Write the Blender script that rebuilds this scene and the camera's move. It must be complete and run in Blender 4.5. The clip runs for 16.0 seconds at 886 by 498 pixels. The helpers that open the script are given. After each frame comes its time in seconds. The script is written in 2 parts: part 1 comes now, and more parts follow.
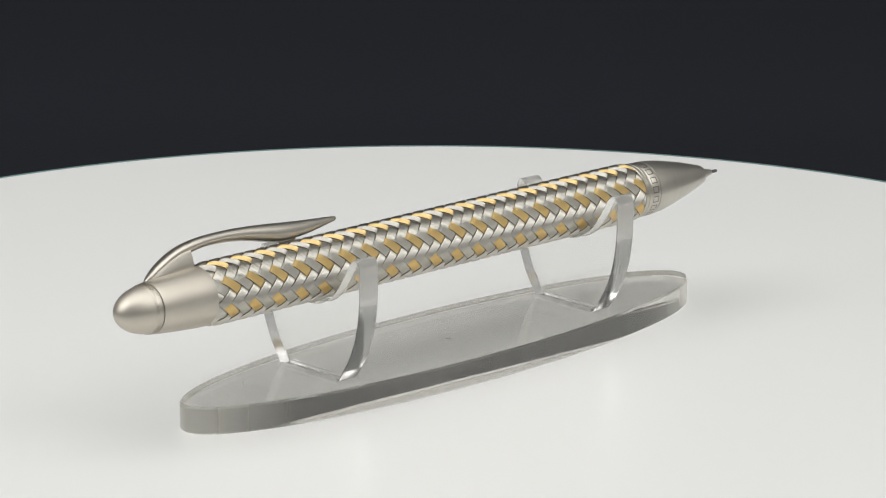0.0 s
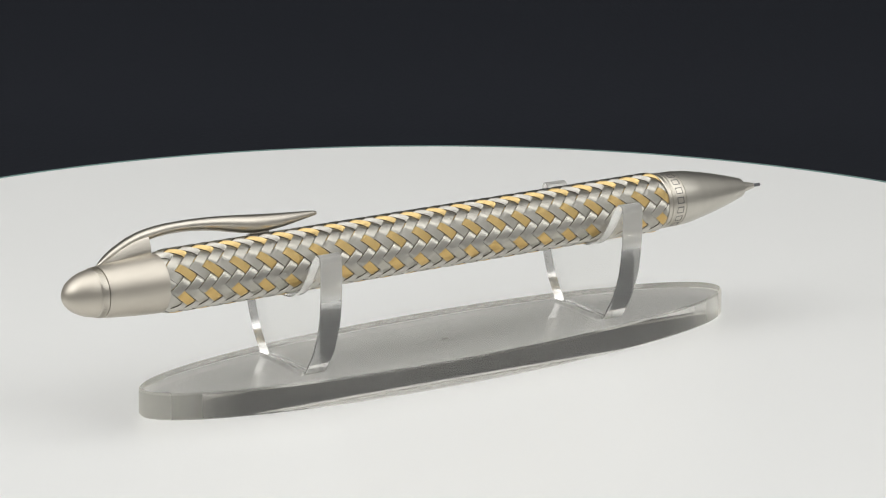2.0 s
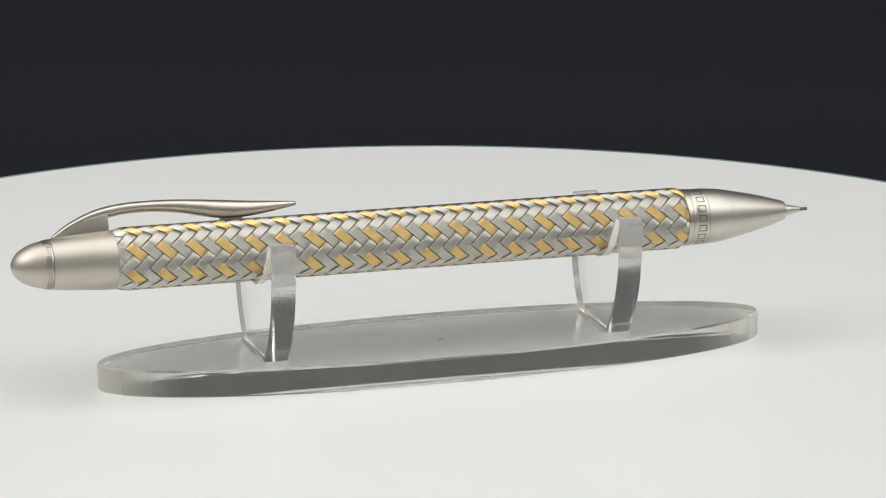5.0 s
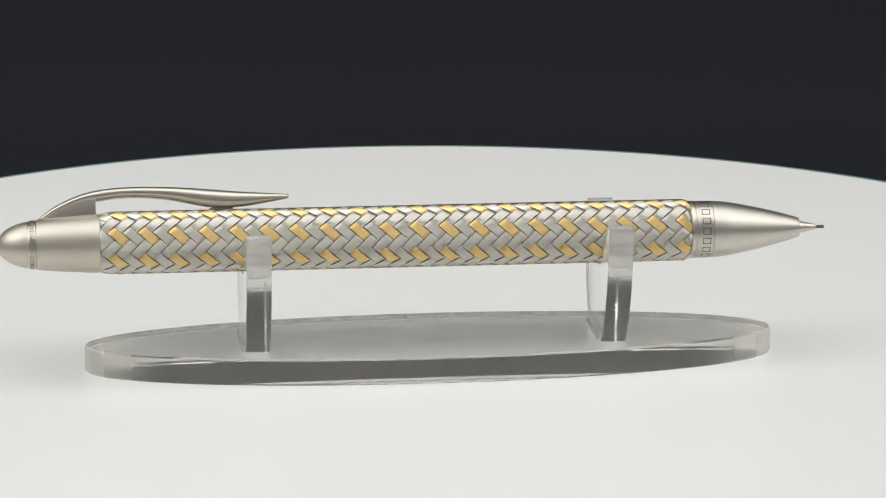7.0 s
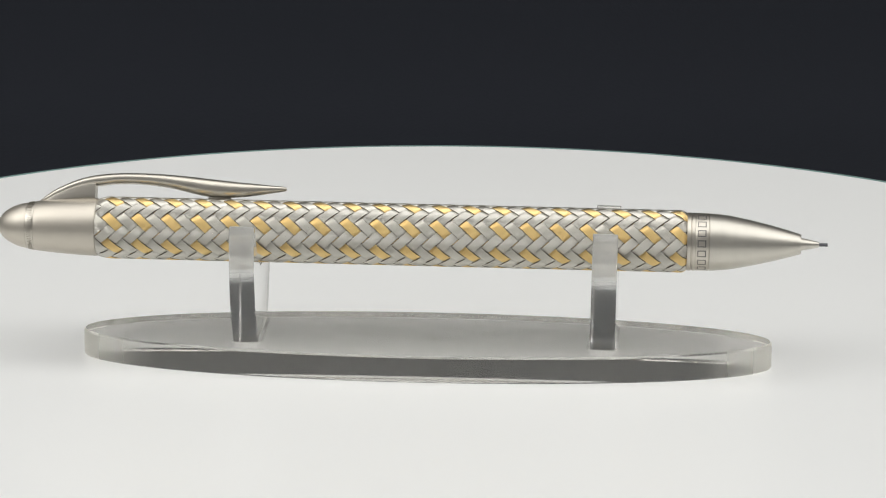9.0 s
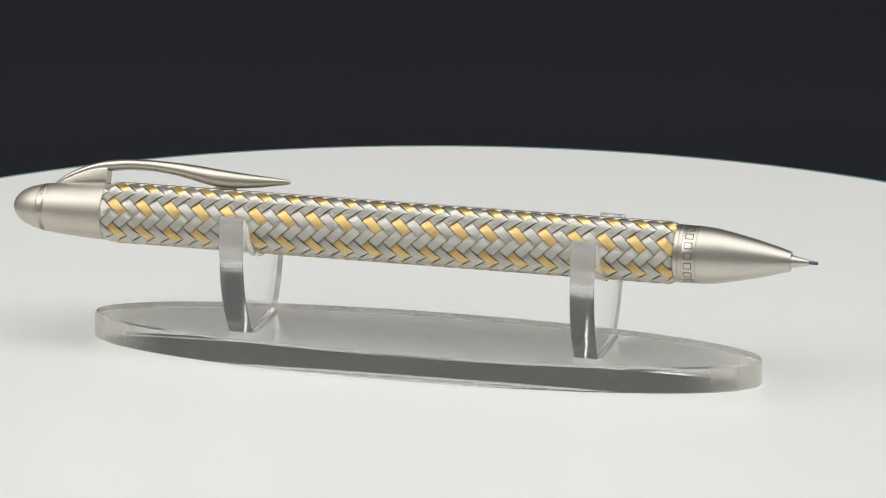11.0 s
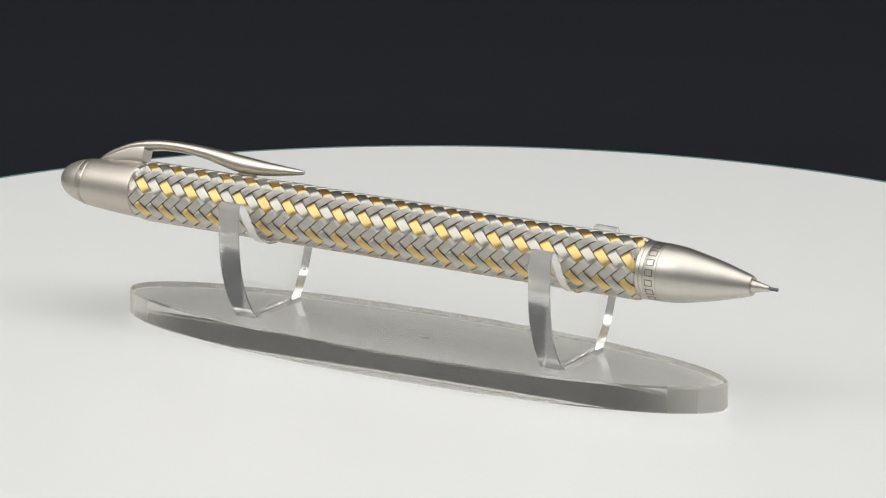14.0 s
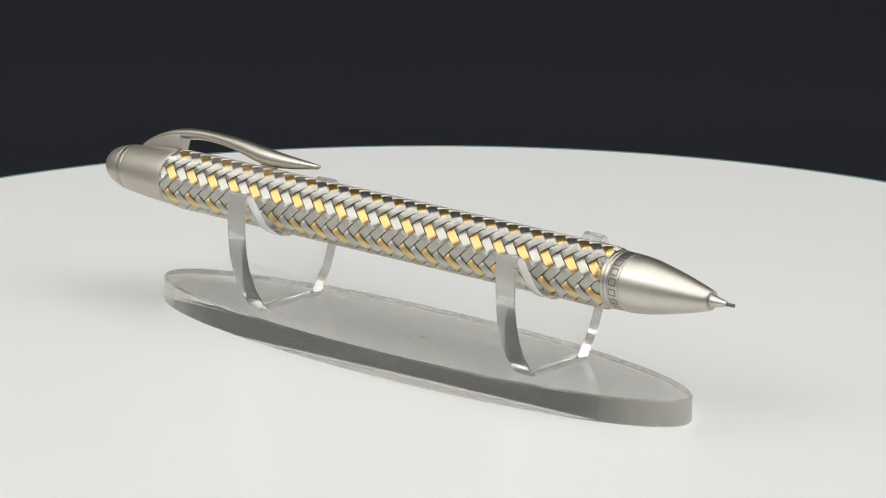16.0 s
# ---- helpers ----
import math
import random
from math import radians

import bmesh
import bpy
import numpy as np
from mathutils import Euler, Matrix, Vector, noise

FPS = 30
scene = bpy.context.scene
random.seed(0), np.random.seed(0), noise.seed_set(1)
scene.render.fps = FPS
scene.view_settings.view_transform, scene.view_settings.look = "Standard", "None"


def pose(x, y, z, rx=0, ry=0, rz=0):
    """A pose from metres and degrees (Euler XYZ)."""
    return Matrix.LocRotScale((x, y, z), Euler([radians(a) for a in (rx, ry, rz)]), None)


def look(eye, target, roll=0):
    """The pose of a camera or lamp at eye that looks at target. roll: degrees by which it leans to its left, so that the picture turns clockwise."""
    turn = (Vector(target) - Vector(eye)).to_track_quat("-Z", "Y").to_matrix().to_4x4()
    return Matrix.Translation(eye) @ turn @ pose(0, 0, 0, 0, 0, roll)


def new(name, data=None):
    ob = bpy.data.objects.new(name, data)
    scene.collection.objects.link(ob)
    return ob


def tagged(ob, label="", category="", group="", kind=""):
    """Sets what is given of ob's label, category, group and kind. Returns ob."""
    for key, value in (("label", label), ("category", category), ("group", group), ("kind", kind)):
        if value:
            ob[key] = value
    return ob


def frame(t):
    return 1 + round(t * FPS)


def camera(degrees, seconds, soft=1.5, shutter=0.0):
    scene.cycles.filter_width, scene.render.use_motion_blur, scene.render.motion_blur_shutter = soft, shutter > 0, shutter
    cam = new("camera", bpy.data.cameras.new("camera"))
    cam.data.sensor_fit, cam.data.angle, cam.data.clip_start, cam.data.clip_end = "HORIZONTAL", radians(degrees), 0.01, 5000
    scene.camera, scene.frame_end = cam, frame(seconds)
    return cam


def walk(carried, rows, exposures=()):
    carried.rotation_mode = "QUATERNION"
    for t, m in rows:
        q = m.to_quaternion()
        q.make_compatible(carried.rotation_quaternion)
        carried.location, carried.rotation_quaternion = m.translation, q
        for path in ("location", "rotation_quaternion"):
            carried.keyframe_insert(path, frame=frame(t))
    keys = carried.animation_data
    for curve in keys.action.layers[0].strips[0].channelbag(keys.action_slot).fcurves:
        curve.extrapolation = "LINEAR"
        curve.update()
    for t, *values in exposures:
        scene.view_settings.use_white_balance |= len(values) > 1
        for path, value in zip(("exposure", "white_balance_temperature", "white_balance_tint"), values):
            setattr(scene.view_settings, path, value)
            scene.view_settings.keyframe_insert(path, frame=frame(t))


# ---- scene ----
# A telephoto camera that stands still before a turning display disc.
MM = 0.001
EYE = (0.0, -0.6388, 0.19065)
PITCH, YAW, ROLL = -15.103, -0.067, 0.1933
cam = camera(12.781, 16.0, soft=1.15)
ahead = Vector((-math.sin(radians(YAW)) * math.cos(radians(PITCH)), math.cos(radians(YAW)) * math.cos(radians(PITCH)), math.sin(radians(PITCH))))
stance = look(EYE, Vector(EYE) + ahead, ROLL)
walk(cam, [(0.0, stance), (16.0, stance)], [(0.0, 0.0), (16.0, 0.0)])

# Turn of the disc, in degrees, at each half second.
TURNS = [(0.0, 45.04), (0.5, 42.38), (1.0, 39.72), (1.5, 37.07), (2.0, 34.39), (2.5, 31.71), (3.0, 29.03), (3.5, 26.35),
         (4.0, 23.66), (4.5, 20.98), (5.0, 18.30), (5.5, 15.62), (6.0, 12.93), (6.5, 10.25), (7.0, 7.57), (7.5, 4.91),
         (8.0, 2.24), (8.5, -0.42), (9.0, -3.09), (9.5, -5.73), (10.0, -8.37), (10.5, -11.01), (11.0, -13.65), (11.5, -16.29),
         (12.0, -18.93), (12.5, -21.57), (13.0, -24.21), (13.5, -26.85), (14.0, -29.48), (14.5, -32.12), (15.0, -34.77), (15.5, -37.42),
         (16.0, -40.07)]

# ---- light ----
world = bpy.data.worlds.new("world")
scene.world = world
world.use_nodes = True
world.node_tree.nodes["Background"].inputs[0].default_value = (0.75, 0.85, 1.0, 1)
world.node_tree.nodes["Background"].inputs[1].default_value = 0.02


def softbox(name, eye, target, sx, sy, watts, colour=(1, 1, 1)):
    lamp = bpy.data.lights.new(name, "AREA")
    lamp.shape, lamp.size, lamp.size_y, lamp.energy, lamp.color = "RECTANGLE", sx, sy, watts, colour
    ob = new(name, lamp)
    ob.matrix_world = look(eye, target)
    return ob


softbox("softbox_overhead", (0.0, -0.15, 0.9), (0, -0.15, 0), 1.4, 1.0, 8.25, (1.0, 0.995, 0.975))
softbox("softbox_side", (-0.70, -0.30, 0.64), (0, 0, 0.02), 0.75, 0.45, 3.35, (1.0, 0.995, 0.98))
softbox("softbox_side", (0.70, -0.30, 0.64), (0, 0, 0.02), 0.75, 0.45, 2.25, (1.0, 0.995, 0.98))


# ---- materials ----
def material(name, colour, rough=0.5, metal=0.0, **more):
    m = bpy.data.materials.new(name)
    m.use_nodes = True
    b = m.node_tree.nodes["Principled BSDF"]
    b.inputs["Base Color"].default_value = (*colour, 1)
    b.inputs["Roughness"].default_value = rough
    b.inputs["Metallic"].default_value = metal
    for key, value in more.items():
        b.inputs[key.replace("_", " ")].default_value = value
    return m


def textured(m, scale, amount, bump=0.0, bump_scale=None, distance=0.0001, rough_amount=0.0, stretch=(1, 1, 1)):
    """Adds soft variation of the colour and of the gloss, and fine relief, in object space."""
    nt = m.node_tree
    b = nt.nodes["Principled BSDF"]
    co = nt.nodes.new("ShaderNodeTexCoord")
    mp = nt.nodes.new("ShaderNodeMapping")
    mp.inputs["Scale"].default_value = stretch
    nt.links.new(co.outputs["Object"], mp.inputs["Vector"])
    ns = nt.nodes.new("ShaderNodeTexNoise")
    ns.inputs["Scale"].default_value, ns.inputs["Detail"].default_value = scale, 5
    nt.links.new(mp.outputs[0], ns.inputs["Vector"])
    c = b.inputs["Base Color"].default_value[:3]
    ramp = nt.nodes.new("ShaderNodeMapRange")
    ramp.inputs["To Min"].default_value, ramp.inputs["To Max"].default_value = 1 - amount, 1 + amount
    nt.links.new(ns.outputs["Fac"], ramp.inputs["Value"])
    mul = nt.nodes.new("ShaderNodeVectorMath")
    mul.operation = "SCALE"
    mul.inputs[0].default_value = c
    nt.links.new(ramp.outputs[0], mul.inputs["Scale"])
    nt.links.new(mul.outputs[0], b.inputs["Base Color"])
    fine = nt.nodes.new("ShaderNodeTexNoise")
    fine.inputs["Scale"].default_value, fine.inputs["Detail"].default_value = bump_scale or scale * 9, 3
    nt.links.new(mp.outputs[0], fine.inputs["Vector"])
    if rough_amount:
        r = b.inputs["Roughness"].default_value
        rr = nt.nodes.new("ShaderNodeMapRange")
        rr.inputs["To Min"].default_value, rr.inputs["To Max"].default_value = r - rough_amount, r + rough_amount
        nt.links.new(fine.outputs["Fac"], rr.inputs["Value"])
        nt.links.new(rr.outputs[0], b.inputs["Roughness"])
    if bump:
        bp = nt.nodes.new("ShaderNodeBump")
        bp.inputs["Strength"].default_value, bp.inputs["Distance"].default_value = bump, distance
        nt.links.new(fine.outputs["Fac"], bp.inputs["Height"])
        nt.links.new(bp.outputs[0], b.inputs["Normal"])
    return m


WHITE = textured(material("white_disc", (0.800, 0.803, 0.793), 0.32), 9, 0.012, 0.05, 400, 0.0001)
EDGE = material("green_glass_edge", (0.25, 0.38, 0.36), 0.12)
STEEL = textured(material("satin_steel", (0.565, 0.53, 0.468), 0.36, 1.0), 900, 0.05, 0.3, 7000, 0.00001, 0.07)
CAP = textured(material("blasted_steel", (0.565, 0.525, 0.46), 0.48, 1.0), 90, 0.13, 0.3, 6000, 0.00001, 0.06)
TIP = textured(material("brushed_steel", (0.565, 0.54, 0.485), 0.40, 1.0), 160, 0.07, 0.3, 5000, 0.00001, 0.07, (4, 1, 1))
WIRE = textured(material("steel_wire", (0.575, 0.555, 0.505), 0.30, 1.0), 500, 0.06, 0.12, 6000, 0.00001, 0.06)
GOLD = textured(material("gold_wire", (0.77, 0.57, 0.26), 0.30, 1.0), 500, 0.06, 0.12, 6000, 0.00001, 0.06)
# Dark ribbon flanks: shade of the gaps put into the colour, with some tarnish.
GAP_SHADE = textured(material("gap_shade_and_tarnish", (0.17, 0.15, 0.12), 0.5, 0.7), 900, 0.2)
CORE = material("dark_core", (0.03, 0.028, 0.025), 0.6)
LEAD = material("graphite_lead", (0.12, 0.12, 0.13), 0.4, 0.5)
INK = material("engraved_grey", (0.13, 0.125, 0.12), 0.5, 0.4)


def acrylic(name, haze, rough, tint, relief=0.0, ends=0.0, axis="X", reach=(0.037, 0.057), frost=0.3, scatter=(0.94, 0.935, 0.91), grain=(2.2, 2.2, 0.4)):
    """Clear acrylic; haze: the share of light that fine scratches and saw marks scatter; ends: extra haze, painting in
    paleness of light from within.
    """
    m = bpy.data.materials.new(name)
    m.use_nodes = True
    nt = m.node_tree
    nt.nodes.remove(nt.nodes["Principled BSDF"])
    out = nt.nodes["Material Output"]
    glass = nt.nodes.new("ShaderNodeBsdfGlass")
    glass.inputs["Color"].default_value, glass.inputs["Roughness"].default_value, glass.inputs["IOR"].default_value = (*tint, 1), rough, 1.49
    diff, trans = nt.nodes.new("ShaderNodeBsdfDiffuse"), nt.nodes.new("ShaderNodeBsdfTranslucent")
    for n in (diff, trans):
        n.inputs["Color"].default_value = (*scatter, 1)
    both, mix = nt.nodes.new("ShaderNodeMixShader"), nt.nodes.new("ShaderNodeMixShader")
    both.inputs[0].default_value = 0.75
    nt.links.new(diff.outputs[0], both.inputs[1])
    nt.links.new(trans.outputs[0], both.inputs[2])
    co, ns, rg = nt.nodes.new("ShaderNodeTexCoord"), nt.nodes.new("ShaderNodeTexNoise"), nt.nodes.new("ShaderNodeMapRange")
    ns.inputs["Scale"].default_value, ns.inputs["Detail"].default_value = 220, 3
    rg.inputs["To Min"].default_value, rg.inputs["To Max"].default_value = haze * 0.5, haze * 1.5
    mp = nt.nodes.new("ShaderNodeMapping")
    mp.inputs["Scale"].default_value = grain
    nt.links.new(co.outputs["Object"], mp.inputs["Vector"])
    nt.links.new(mp.outputs[0], ns.inputs["Vector"])
    nt.links.new(ns.outputs["Fac"], rg.inputs["Value"])
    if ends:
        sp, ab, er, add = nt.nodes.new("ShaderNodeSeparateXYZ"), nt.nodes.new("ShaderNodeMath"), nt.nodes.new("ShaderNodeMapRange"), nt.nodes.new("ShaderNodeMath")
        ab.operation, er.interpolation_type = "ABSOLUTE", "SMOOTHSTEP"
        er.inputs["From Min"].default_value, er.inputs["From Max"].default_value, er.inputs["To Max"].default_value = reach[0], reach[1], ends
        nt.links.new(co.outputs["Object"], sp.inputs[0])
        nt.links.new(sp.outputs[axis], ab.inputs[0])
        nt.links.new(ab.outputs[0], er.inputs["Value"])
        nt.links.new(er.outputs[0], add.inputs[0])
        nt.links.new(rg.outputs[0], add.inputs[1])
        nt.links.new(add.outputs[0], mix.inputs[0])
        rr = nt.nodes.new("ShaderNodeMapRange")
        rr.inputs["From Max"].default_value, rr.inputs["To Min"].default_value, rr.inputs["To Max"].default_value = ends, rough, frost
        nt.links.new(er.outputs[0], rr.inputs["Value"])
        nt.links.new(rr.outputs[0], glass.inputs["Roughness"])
    else:
        nt.links.new(rg.outputs[0], mix.inputs[0])
    nt.links.new(glass.outputs[0], mix.inputs[1])
    nt.links.new(both.outputs[0], mix.inputs[2])
    nt.links.new(mix.outputs[0], out.inputs["Surface"])
    if relief:
        bp = nt.nodes.new("ShaderNodeBump")
        bp.inputs["Strength"].default_value, bp.inputs["Distance"].default_value = relief, 0.0001
        nt.links.new(ns.outputs["Fac"], bp.inputs["Height"])
        nt.links.new(bp.outputs[0], glass.inputs["Normal"])
    return m


ACRYLIC = acrylic("clear_acrylic", 0.03, 0.0, (0.985, 0.985, 0.98))
# Grey tint stands in for shade under the base, which casts no shadow itself.
SHADE_TINT = acrylic("shade_tinted_acrylic", 0.05, 0.0, (0.86, 0.855, 0.845))
# Sawn all over; the added upper haze paints in light seen through the horns.
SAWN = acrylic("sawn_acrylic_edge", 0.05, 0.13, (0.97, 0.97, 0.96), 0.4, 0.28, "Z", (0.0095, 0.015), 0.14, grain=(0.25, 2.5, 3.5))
# Haze towards the ends paints in light piped along the plate.
PALE_RIM = acrylic("acrylic_rim_light_ends", 0.05, 0.07, (0.94, 0.935, 0.92), 0.3, 0.42, "X", (0.043, 0.0577), 0.3, (0.93, 0.92, 0.85))
GLUE = acrylic("clear_glue", 0.35, 0.1, (0.98, 0.98, 0.98), 0.5)
SPECK = material("dark_speck", (0.03, 0.028, 0.028), 0.7)
SCUFF = material("brown_scuff", (0.24, 0.18, 0.15), 0.7)
BACK = textured(material("dark_cloth", (0.0075, 0.0097, 0.0161), 0.9), 3, 0.12, 0.3, 900, 0.0004)
TABLE = textured(material("dark_table", (0.02, 0.021, 0.024), 0.7), 4, 0.1)
DIM = textured(material("dim_grey_wall", (0.38, 0.38, 0.385), 0.9), 3, 0.05)
ROOM = textured(material("white_tent_cloth", (0.58, 0.58, 0.575), 0.9), 6, 0.03)


# ---- helpers for meshes ----
def mesh_of(name, bm, mat, smooth=True, sharp=35):
    bmesh.ops.recalc_face_normals(bm, faces=bm.faces)
    me = bpy.data.meshes.new(name)
    for f in bm.faces:
        f.smooth = smooth
    if smooth:
        for e in bm.edges:
            if len(e.link_faces) == 2 and e.calc_face_angle(0) > radians(sharp):
                e.smooth = False
    bm.to_mesh(me)
    bm.free()
    me.materials.append(mat)
    return me


def part(name, bm, mat, parent, label="", smooth=True, sharp=35):
    ob = new(name, mesh_of(name, bm, mat, smooth, sharp))
    ob.parent = parent
    if label:
        ob["label"] = label
    return ob


def lathe(profile, n=96, axis="x"):
    """A turned body: (place along the axis, radius) in millimetres."""
    bm = bmesh.new()
    rings = []
    for a, r in profile:
        if r < 1e-6:
            rings.append([bm.verts.new((a * MM, 0, 0) if axis == "x" else (0, 0, a * MM))])
            continue
        ring = []
        for k in range(n):
            c, s = math.cos(2 * math.pi * k / n) * r * MM, math.sin(2 * math.pi * k / n) * r * MM
            ring.append(bm.verts.new((a * MM, c, s) if axis == "x" else (c, s, a * MM)))
        rings.append(ring)
    for p, q in zip(rings, rings[1:]):
        for k in range(n):
            j = (k + 1) % n
            if len(p) == 1 and len(q) == 1:
                continue
            if len(p) == 1:
                bm.faces.new((p[0], q[j], q[k]))
            elif len(q) == 1:
                bm.faces.new((p[k], p[j], q[0]))
            else:
                bm.faces.new((p[k], p[j], q[j], q[k]))
    for ring in (rings[0], rings[-1]):
        if len(ring) > 1:
            bm.faces.new(ring)
    return bm


def box(bm, lo, hi):
    v = [bm.verts.new((x, y, z)) for x in (lo[0], hi[0]) for y in (lo[1], hi[1]) for z in (lo[2], hi[2])]
    for f in ((0, 1, 3, 2), (4, 6, 7, 5), (0, 4, 5, 1), (2, 3, 7, 6), (0, 2, 6, 4), (1, 5, 7, 3)):
        bm.faces.new([v[k] for k in f])
    return bm


def smooth_curve(points, steps):
    """Catmull-Rom through rows of numbers."""
    out = []
    p = [np.array(q, float) for q in points]
    p = [2 * p[0] - p[1]] + p + [2 * p[-1] - p[-2]]
    for a, b, c, d in zip(p, p[1:], p[2:], p[3:]):
        for k in range(steps):
            t = k / steps
            out.append(0.5 * (2 * b + (c - a) * t + (2 * a - 5 * b + 4 * c - d) * t * t + (3 * b - a - 3 * c + d) * t ** 3))
    out.append(p[-2])
    return out


# ---- the room ----
def setting():
    bm = box(bmesh.new(), (-0.93, -1.05, -0.17), (0.93, 0.75, -0.13))
    tagged(new("floor", mesh_of("floor", bm, TABLE, False)), "dark matt table top under the turntable", "floor", kind="structure")
    # a sheet of dark cloth, hung and swept behind the disc
    bm = bmesh.new()
    prof = smooth_curve([(0.42, -0.124), (0.60, -0.12), (0.66, -0.07), (0.68, 0.1), (0.69, 0.42), (0.70, 0.78)], 8)
    rows = [[bm.verts.new((x, y, z)) for y, z in prof] for x in np.linspace(-0.6, 0.6, 9)]
    back = [[bm.verts.new((x, y + 0.004, z - 0.003)) for y, z in prof] for x in np.linspace(-0.6, 0.6, 9)]
    for g in (rows, back):
        for p, q in zip(g, g[1:]):
            for k in range(len(prof) - 1):
                bm.faces.new((p[k], p[k + 1], q[k + 1], q[k]))
    tagged(new("backdrop", mesh_of("backdrop", bm, BACK)), "dark navy grey cloth backdrop behind the disc", "backdrop", kind="structure")
    for name, lo, hi in (("wall_north", (-0.9, 0.72, -0.13), (0.9, 0.75, 0.95)), ("wall_south", (-0.9, -1.05, -0.13), (0.9, -1.02, 0.95)),
                         ("wall_east", (0.9, -1.05, -0.13), (0.93, 0.75, 0.95)), ("wall_west", (-0.93, -1.05, -0.13), (-0.9, 0.75, 0.95)),
                         ("ceiling", (-0.93, -1.05, 0.95), (0.93, 0.75, 0.98))):
        tagged(new(name, mesh_of(name, box(bmesh.new(), lo, hi), DIM if name == "wall_south" else ROOM, False)), "plain dim grey wall of the studio" if name == "wall_south" else "plain white cloth side of the light tent", "tent wall", kind="structure")


# ---- the turntable ----
def turntable():
    top = new("turntable")
    tagged(top, "round white turntable disc with a green glass edge", "turntable")
    part("disc", lathe([(-5.0, 100.0), (-5.0, 148.2), (-0.15, 148.25), (0.0, 148.15), (0.0, 0.0)], 256, "z"), WHITE, top)
    bm = bmesh.new()
    ring = [(148.3, -5.0), (149.3, -5.0), (149.65, -4.5), (149.65, -0.45), (149.4, -0.06), (149.2, 0.0), (148.3, 0.0)]
    n = 256
    loops = [[bm.verts.new((math.cos(2 * math.pi * k / n) * r * MM, math.sin(2 * math.pi * k / n) * r * MM, z * MM)) for r, z in ring] for k in range(n)]
    for k in range(n):
        p, q = loops[k], loops[(k + 1) % n]
        for j in range(len(ring)):
            i = (j + 1) % len(ring)
            bm.faces.new((p[j], p[i], q[i], q[j]))
    part("edge_band", bm, EDGE, top, "pale green glass edge")
    part("drum", lathe([(-130.0, 0.0), (-130.0, 95.0), (-128.0, 97.0), (-7.0, 97.0), (-5.2, 96.0), (-5.2, 0.0)], 96, "z"), CORE, top, "dark drum under the disc")
    bm = lathe([(0.004, 0.6), (0.012, 0.45), (0.016, 0.0)], 14, "z")
    mark = part("centre_mark", bm, SCUFF, top, "small dark scuff at the middle of the disc")
    mark.location, mark.scale = (-0.0006, -0.0030, 0), (1, 0.7, 1)
    return top


# ---- the acrylic stand ----
BASE_X, BASE_Y, BASE_TURN, BASE_H = -1.8, -3.95, -0.86, 4.55
BASE_A, BASE_B = 57.65, 13.4


def oval(n=360):
    return [(math.cos(t) * BASE_A, math.sin(t) * BASE_B) for t in (2 * math.pi * k / n for k in range(n))]


def prism(outline, lo, hi, axis, edge=0.12):
    """A slab cut to an outline, with its rims slightly broken. axis: the way of its thickness."""
    bm = bmesh.new()
    n = len(outline)
    ways = []
    for k in range(n):
        (ax, ay), (bx, by) = outline[k - 1], outline[(k + 1) % n]
        tx, ty = bx - ax, by - ay
        d = math.hypot(tx, ty)
        ways.append((-ty / d, tx / d))

    def loop(inset, h):
        pts = [(p + inset * a, q + inset * b) for (p, q), (a, b) in zip(outline, ways)]
        return [bm.verts.new((h * MM, p * MM, q * MM) if axis == "x" else (p * MM, q * MM, h * MM)) for p, q in pts]
    loops = [loop(edge, lo), loop(0, lo + edge), loop(0, hi - edge), loop(edge, hi)]
    for p, q in zip(loops, loops[1:]):
        for k in range(n):
            j = (k + 1) % n
            bm.faces.new((p[k], p[j], q[j], q[k])).material_index = 1
    bm.faces.new(loops[0])
    bm.faces.new(loops[-1])
    return bm


def holder_outline(drop):
    """Half-widths and heights of a cradle plate, over the base."""
    right = smooth_curve([(6.9, 0.0), (8.3, 2.1), (9.65, 4.3), (11.2, 8.5), (11.9, 13.0), (12.0, 17.0), (11.9, 19.5)], 5)
    horn = smooth_curve([(11.9, 19.5), (11.4, 20.45), (10.4, 20.5), (9.5, 19.6)], 4)[1:]
    inside = smooth_curve([(9.5, 19.6), (7.9, 16.9), (5.8, 14.1), (3.0, 12.35), (0.0, 11.9)], 5)[1:]
    half = [tuple(p) for p in right] + [tuple(p) for p in horn] + [tuple(p) for p in inside]
    front = [(-a, b + 0.25 * min(1.0, max(0.0, (b - 12.0) / 7.0))) for a, b in half[-2::-1]]
    rear = [(a, b - drop * min(1.0, max(0.0, (b - 12.0) / 7.0))) for a, b in half]
    return rear + front


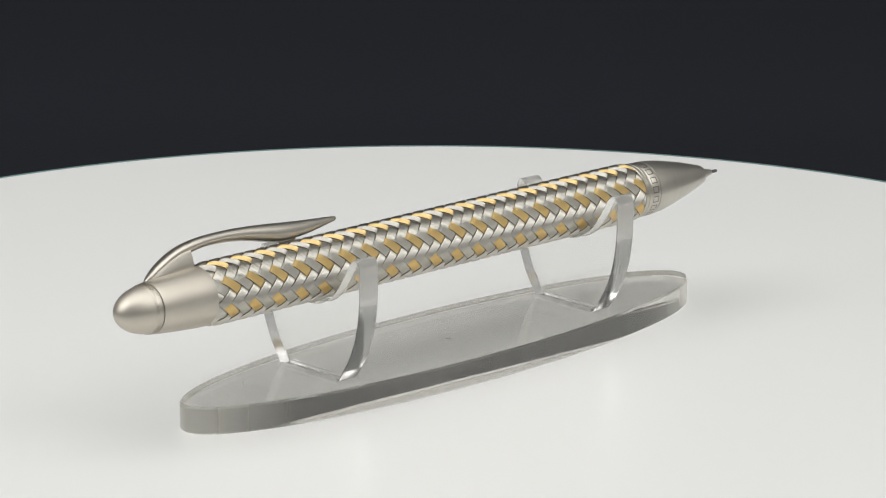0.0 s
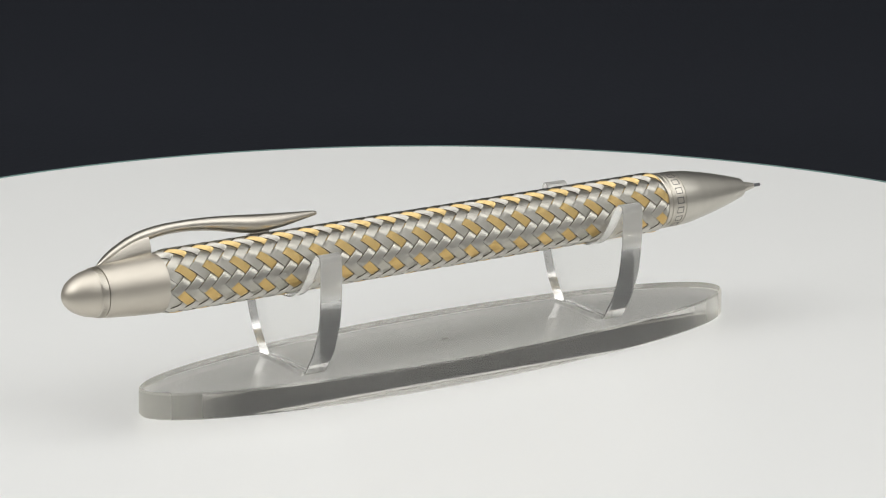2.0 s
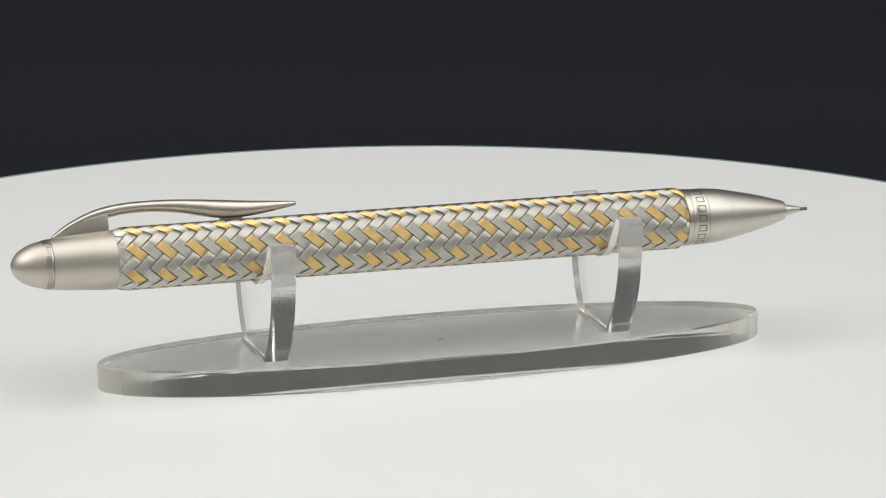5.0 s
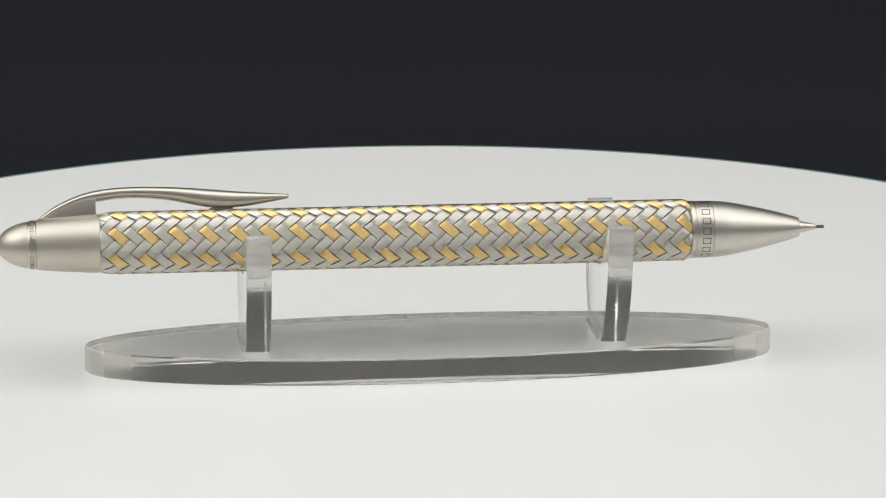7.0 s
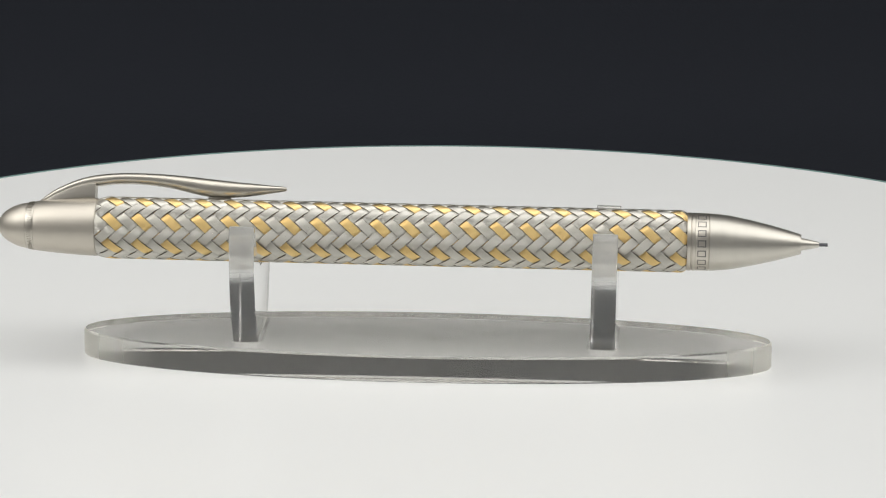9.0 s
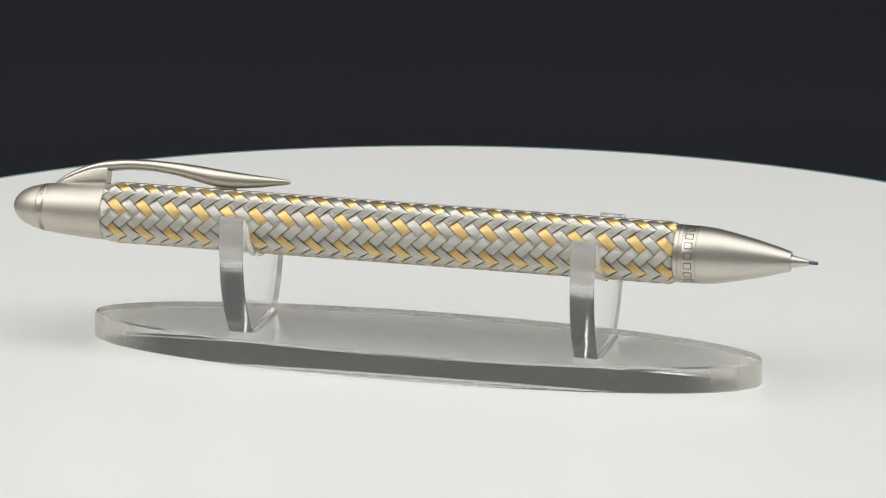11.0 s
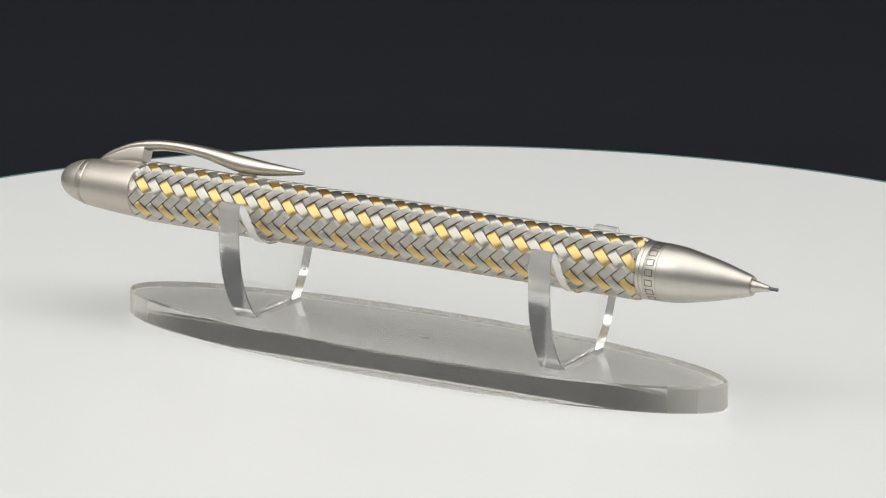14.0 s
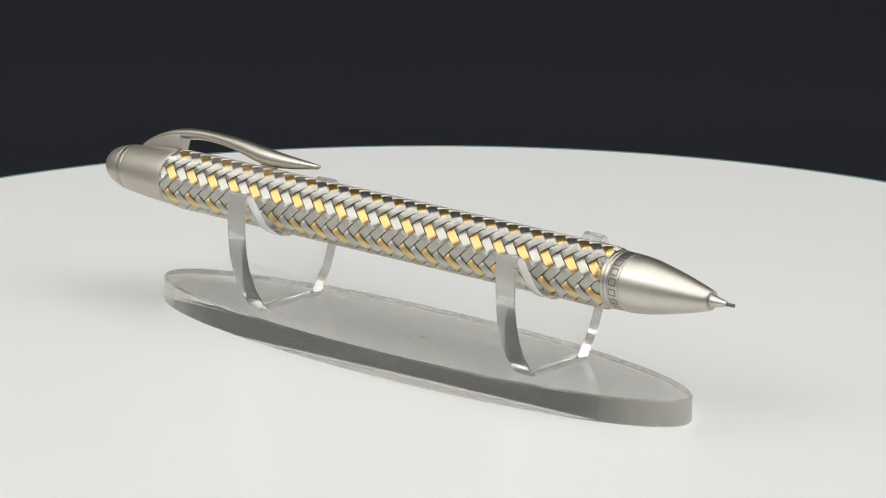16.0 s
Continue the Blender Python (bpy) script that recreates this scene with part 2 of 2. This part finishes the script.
def display_stand():
    top = new("display_stand")
    tagged(top, "clear acrylic pen stand with an oval base and two cradles", "display stand")
    base = part("base", prism(oval(), 0.03, BASE_H, "z", 0.3), SHADE_TINT, top, "thick clear oval acrylic base plate", sharp=25)
    base.data.materials.append(PALE_RIM)
    base.visible_shadow = False
    for name, x, y, r in (("speck", -42.9, 2.86, 0.22), ("speck", -3.1, 10.6, 0.22)):
        bm = lathe([(BASE_H + 0.01, r), (BASE_H + 0.10, r * 0.9), (BASE_H + 0.16, r * 0.4), (BASE_H + 0.16, 0.0)], 10, "z")
        part(name, bm, SPECK, top, "tiny dark speck of dust").location = (x * MM, y * MM, 0)
    for x in (-29.5, 29.67):
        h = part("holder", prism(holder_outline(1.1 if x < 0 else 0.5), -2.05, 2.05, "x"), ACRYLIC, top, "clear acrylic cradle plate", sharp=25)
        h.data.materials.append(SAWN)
        h.visible_shadow = False
        h.rotation_euler = (0, radians(1.0 if x > 0 else 0.0), 0)
        h.location = (x * MM, -0.35 * MM, (BASE_H + 0.03) * MM)
        bm = bmesh.new()
        for side in (-1, 1):
            ends = []
            for y in (-6.6, 6.6):
                ends.append([bm.verts.new(((x + side * a) * MM, (y - 0.3) * MM, (BASE_H + 0.01 + h) * MM)) for a, h in ((2.08, 0.0), (2.55, 0.0), (2.3, 0.15), (2.08, 0.5))])
            for k in range(4):
                j = (k + 1) % 4
                bm.faces.new((ends[0][k], ends[0][j], ends[1][j], ends[1][k]))
            bm.faces.new(ends[0])
            bm.faces.new(ends[1])
        part("glue_bead", bm, GLUE, top, "thin bright bead of clear glue at the foot")
    return top


# ---- the pen ----
BARREL_A, BARREL_B = -57.6, 41.75
STRANDS, BANDS = 14, 14
PITCH_U, MEAN_R = 2.476, 4.97
GOLD_SHIFT, STEEL_SHIFT = 0.662, 0.243


def strand(k, way, shift):
    """One flat ribbon of parallel wires that winds round the barrel, over two ribbons of the other family and under the next two."""
    bm = bmesh.new()
    wires, steps = 8, 13
    arc = 2 * math.pi * MEAN_R / BANDS
    slant = math.hypot(PITCH_U, arc)
    half = 0.5 * PITCH_U * arc / slant * 0.91
    us = np.arange(BARREL_A, BARREL_B + 1e-6, PITCH_U / steps)
    cross = []
    for w in range(wires):
        a, b = -half + 2 * half * w / wires, -half + 2 * half * (w + 1) / wires
        cross += [(a + 0.02 * (b - a), -0.068), (a + 0.3 * (b - a), 0.0), (b - 0.3 * (b - a), 0.0)]
    cross.append((half - 0.02, -0.068))
    cross = [(-half - 0.01, -0.26), (-half - 0.01, -0.09)] + cross + [(half + 0.01, -0.09), (half + 0.01, -0.26)]
    band = 2 * math.pi / BANDS
    rows = []
    for u in us:
        turn = way * band * (u / PITCH_U + k + shift)
        row = []
        for c, d in cross:
            # across the ribbon: partly along the barrel, partly round it
            du, dv = c * arc / slant, -way * c * PITCH_U / slant
            uu, t = u + du, turn + dv / MEAN_R
            # which ribbon of the other family lies here, counted in fractions
            if way > 0:
                gap = k + (t / band + uu / PITCH_U) + STEEL_SHIFT
            else:
                gap = (t / band - uu / PITCH_U) - GOLD_SHIFT - k
            lift = way * math.tanh(2.6 * math.cos(0.5 * math.pi * (gap - 11.5))) / math.tanh(2.6)
            end = min(1.0, max(0.0, (uu - BARREL_A) / 3.1), max(0.0, (BARREL_B - uu) / 1.4))
            crown = -0.03 * (c / half) ** 2
            r = MEAN_R + 0.21 * lift * (0.5 + 0.5 * end) + crown + d - 0.75 * (1 - end) ** 2
            uu = min(max(uu, BARREL_A), BARREL_B)
            row.append(bm.verts.new((uu * MM, r * math.cos(t) * MM, r * math.sin(t) * MM)))
        rows.append(row)
    for p, q in zip(rows, rows[1:]):
        for j in range(len(cross) - 1):
            # the flanks and outermost facets take the painted gap shade
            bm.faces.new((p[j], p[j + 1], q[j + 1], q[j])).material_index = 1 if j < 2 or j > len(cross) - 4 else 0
    return bm


def clip_mesh():
    bm = bmesh.new()

    def loft(rows, n, power):
        """Rows: place along the pen, top, underside, half-width."""
        loops = []
        for x, hi, lo, w in rows:
            h, t = 0.5 * (hi + lo), 0.5 * (hi - lo)
            ring = []
            for k in range(n):
                a = 2 * math.pi * k / n
                c, s = math.cos(a), math.sin(a)
                c, s = math.copysign(abs(c) ** power, c), math.copysign(abs(s) ** power, s)
                ring.append(bm.verts.new((x * MM, w * c * MM, 0.97 * (h + t * s) * MM)))
            loops.append(ring)
        for p, q in zip(loops, loops[1:]):
            for k in range(n):
                j = (k + 1) % n
                bm.faces.new((p[k], p[j], q[j], q[k]))
        bm.faces.new(loops[0])
        bm.faces.new(loops[-1])
    # the fin that stands on the cap
    fin = smooth_curve([(-66.0, 4.5, 3.6, 0.5), (-65.0, 5.3, 3.6, 0.85), (-63.0, 6.5, 3.9, 1.12), (-60.3, 7.75, 4.2, 1.3), (-58.4, 8.2, 4.3, 1.38), (-57.2, 8.3, 4.4, 1.4)], 5)
    loft(fin, 40, 0.5)
    # the long arm that grows out of the fin's back
    arm = smooth_curve([(-66.6, 4.35, 3.8, 0.3), (-65.6, 5.2, 4.2, 0.8), (-64.0, 6.32, 5.0, 1.1), (-62.0, 7.36, 5.9, 1.3), (-60.0, 8.2, 6.6, 1.42), (-58.0, 8.78, 7.0, 1.5), (-56.4, 9.08, 7.12, 1.54),
                        (-55.0, 9.25, 7.36, 1.57), (-53.0, 9.4, 7.54, 1.58), (-50.2, 9.46, 7.56, 1.58), (-47.5, 9.42, 7.36, 1.6), (-44.5, 9.28, 6.95, 1.66),
                        (-41.5, 9.06, 6.3, 1.74), (-39.0, 8.82, 5.8, 1.76), (-36.5, 8.58, 5.58, 1.7), (-33.5, 8.3, 5.7, 1.5), (-30.8, 8.1, 6.02, 1.25), (-27.6, 7.86, 6.56, 0.85), (-25.9, 7.72, 6.86, 0.56), (-25.35, 7.6, 7.04, 0.3)], 5)
    loft(arm, 40, 0.85)
    return bm


def pen():
    top = new("pencil")
    tagged(top, "satin steel mechanical pencil with braided steel and gold barrel", "mechanical pencil")
    cap = part("cap", lathe(smooth_curve([(-67.1, 4.08), (-66.0, 4.24), (-62.5, 4.53), (-59.0, 4.75), (-57.1, 4.82)], 4) + [(-56.78, 4.8), (-56.68, 4.68), (-56.7, 4.0)], 96), CAP, top, "satin champagne steel cap sleeve")
    dome = [(-73.5, 0.0), (-73.45, 0.5), (-73.22, 1.12), (-72.65, 1.92), (-71.8, 2.64), (-70.7, 3.22), (-69.6, 3.6), (-68.55, 3.82)]
    part("push_button", lathe(smooth_curve(dome, 4)[0:] + [(-68.46, 3.78)], 96), CAP, top, "smooth domed steel push button")
    # ring with a knurled band
    bm = lathe([(-68.5, 3.62), (-68.45, 3.80), (-68.3, 3.86), (-67.3, 4.0), (-67.15, 3.95), (-67.1, 3.7)], 96)
    ring = part("ring", bm, STEEL, top, "knurled steel ring")
    bm = bmesh.new()
    for k in range(72):
        a = 2 * math.pi * k / 72
        c, s = math.cos(a), math.sin(a)
        e = 0.085
        vs = []
        for x, r in ((-68.2, 3.86), (-67.4, 3.98)):
            for d in (-e, e):
                for rr in (r - 0.15, r + 0.10):
                    vs.append(bm.verts.new((x * MM, (rr * c - d * s) * MM, (rr * s + d * c) * MM)))
        for f in ((0, 1, 3, 2), (4, 6, 7, 5), (0, 4, 5, 1), (2, 3, 7, 6), (0, 2, 6, 4), (1, 5, 7, 3)):
            bm.faces.new([vs[q] for q in f])
    part("knurling", bm, STEEL, ring, smooth=False)
    part("clip", clip_mesh(), STEEL, top, "curved leaf-shaped steel pocket clip", sharp=50).rotation_euler.x = radians(-21)
    pad = [(-38.6, 0.0), (-38.3, 0.12), (-37.4, 0.22), (-35.8, 0.24), (-34.8, 0.14), (-34.4, 0.0)]
    part("clip_pad", lathe(smooth_curve(pad, 3)[1:-1], 24), STEEL, top, "small rounded foot under the clip").location = (0, 5.33 * MM * math.sin(radians(21)), 5.33 * MM * math.cos(radians(21)))
    part("core", lathe([(BARREL_A - 0.2, 4.0), (BARREL_A + 3, 4.4), (BARREL_A + 6, 4.52), (BARREL_B - 4, 4.52), (BARREL_B - 2, 4.4), (BARREL_B + 0.2, 4.0)], 64), CORE, top, "dark tube under the braid")
    for k in range(STRANDS):
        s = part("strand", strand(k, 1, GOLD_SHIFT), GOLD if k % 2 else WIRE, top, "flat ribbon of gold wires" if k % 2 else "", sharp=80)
        s.data.materials.append(GAP_SHADE)
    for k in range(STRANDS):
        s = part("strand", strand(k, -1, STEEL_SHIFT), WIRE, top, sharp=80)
        s.data.materials.append(GAP_SHADE)
    neck = part("neck_ring", lathe([(42.3, 4.0), (42.3, 4.7), (42.4, 4.8), (42.98, 4.81), (43.05, 4.7), (43.16, 4.7), (43.22, 4.79), (43.68, 4.79), (43.75, 4.72), (43.84, 4.76), (45.9, 4.74), (45.95, 4.66), (46.04, 4.66), (46.05, 4.3)], 96), STEEL, top, "grooved steel ring with engraved marks")
    neck.location.x = -0.92 * MM
    # engraved marks, as plain frames of thin bars
    def stroke(bm, a, x0, x1, w0, w1):
        n = max(1, math.ceil((w1 - w0) / 0.2))
        rows = []
        for k in range(n + 1):
            t = a + (w0 + (w1 - w0) * k / n) / 4.75
            rows.append([bm.verts.new((x * MM, r * math.cos(t) * MM, r * math.sin(t) * MM)) for x, r in ((x0, 4.6), (x0, 4.757), (x1, 4.757), (x1, 4.6))])
        for p, q in zip(rows, rows[1:]):
            for k in range(4):
                bm.faces.new((p[k], p[(k + 1) % 4], q[(k + 1) % 4], q[k]))
        bm.faces.new(rows[0])
        bm.faces.new(rows[-1])
    for k in range(7):
        bm = bmesh.new()
        a = radians(107 + 20.7 * k)
        for w in (-0.58, 0.42):
            stroke(bm, a, 44.06, 45.48, w, w + 0.16)
        for x in (44.06, 45.32):
            stroke(bm, a, x, x + 0.16, -0.42, 0.42)
        part("engraved_mark", bm, INK, neck, "dark engraved mark", smooth=False)
    cone = smooth_curve([(46.08, 4.74), (48.0, 4.6), (50.0, 4.32), (54.7, 3.35), (58.5, 2.38), (60.9, 1.68)], 5)
    part("tip_cone", lathe([(46.06, 4.3), (46.06, 4.7)] + cone + [(61.1, 1.58), (61.12, 1.05)], 96), TIP, top, "tapered satin steel tip").location.x = -0.92 * MM
    part("nozzle", lathe([(61.0, 1.05), (61.3, 1.03), (62.2, 0.85), (64.0, 0.45), (64.1, 0.3)], 48), TIP, top, "slim polished nozzle").location.x = -0.92 * MM
    part("lead", lathe([(63.9, 0.29), (65.45, 0.29), (65.5, 0.24), (65.5, 0.0)], 24), LEAD, top, "dark grey graphite lead").location.x = -0.92 * MM
    return top


setting()
TABLE_TOP = turntable()
STAND = display_stand()
PEN = pen()
PEN_AT = pose(0, -4.29 * MM, 21.75 * MM, 0, 0.28, -0.64)
STAND_AT = pose(BASE_X * MM, BASE_Y * MM, 0, 0, 0, BASE_TURN)


# ---- what moves ----
def motions():
    for thing, at in ((TABLE_TOP, pose(0, 0, 0)), (STAND, STAND_AT), (PEN, PEN_AT)):
        walk(thing, [(t, pose(0, 0, 0, 0, 0, a) @ at) for t, a in TURNS])


motions()
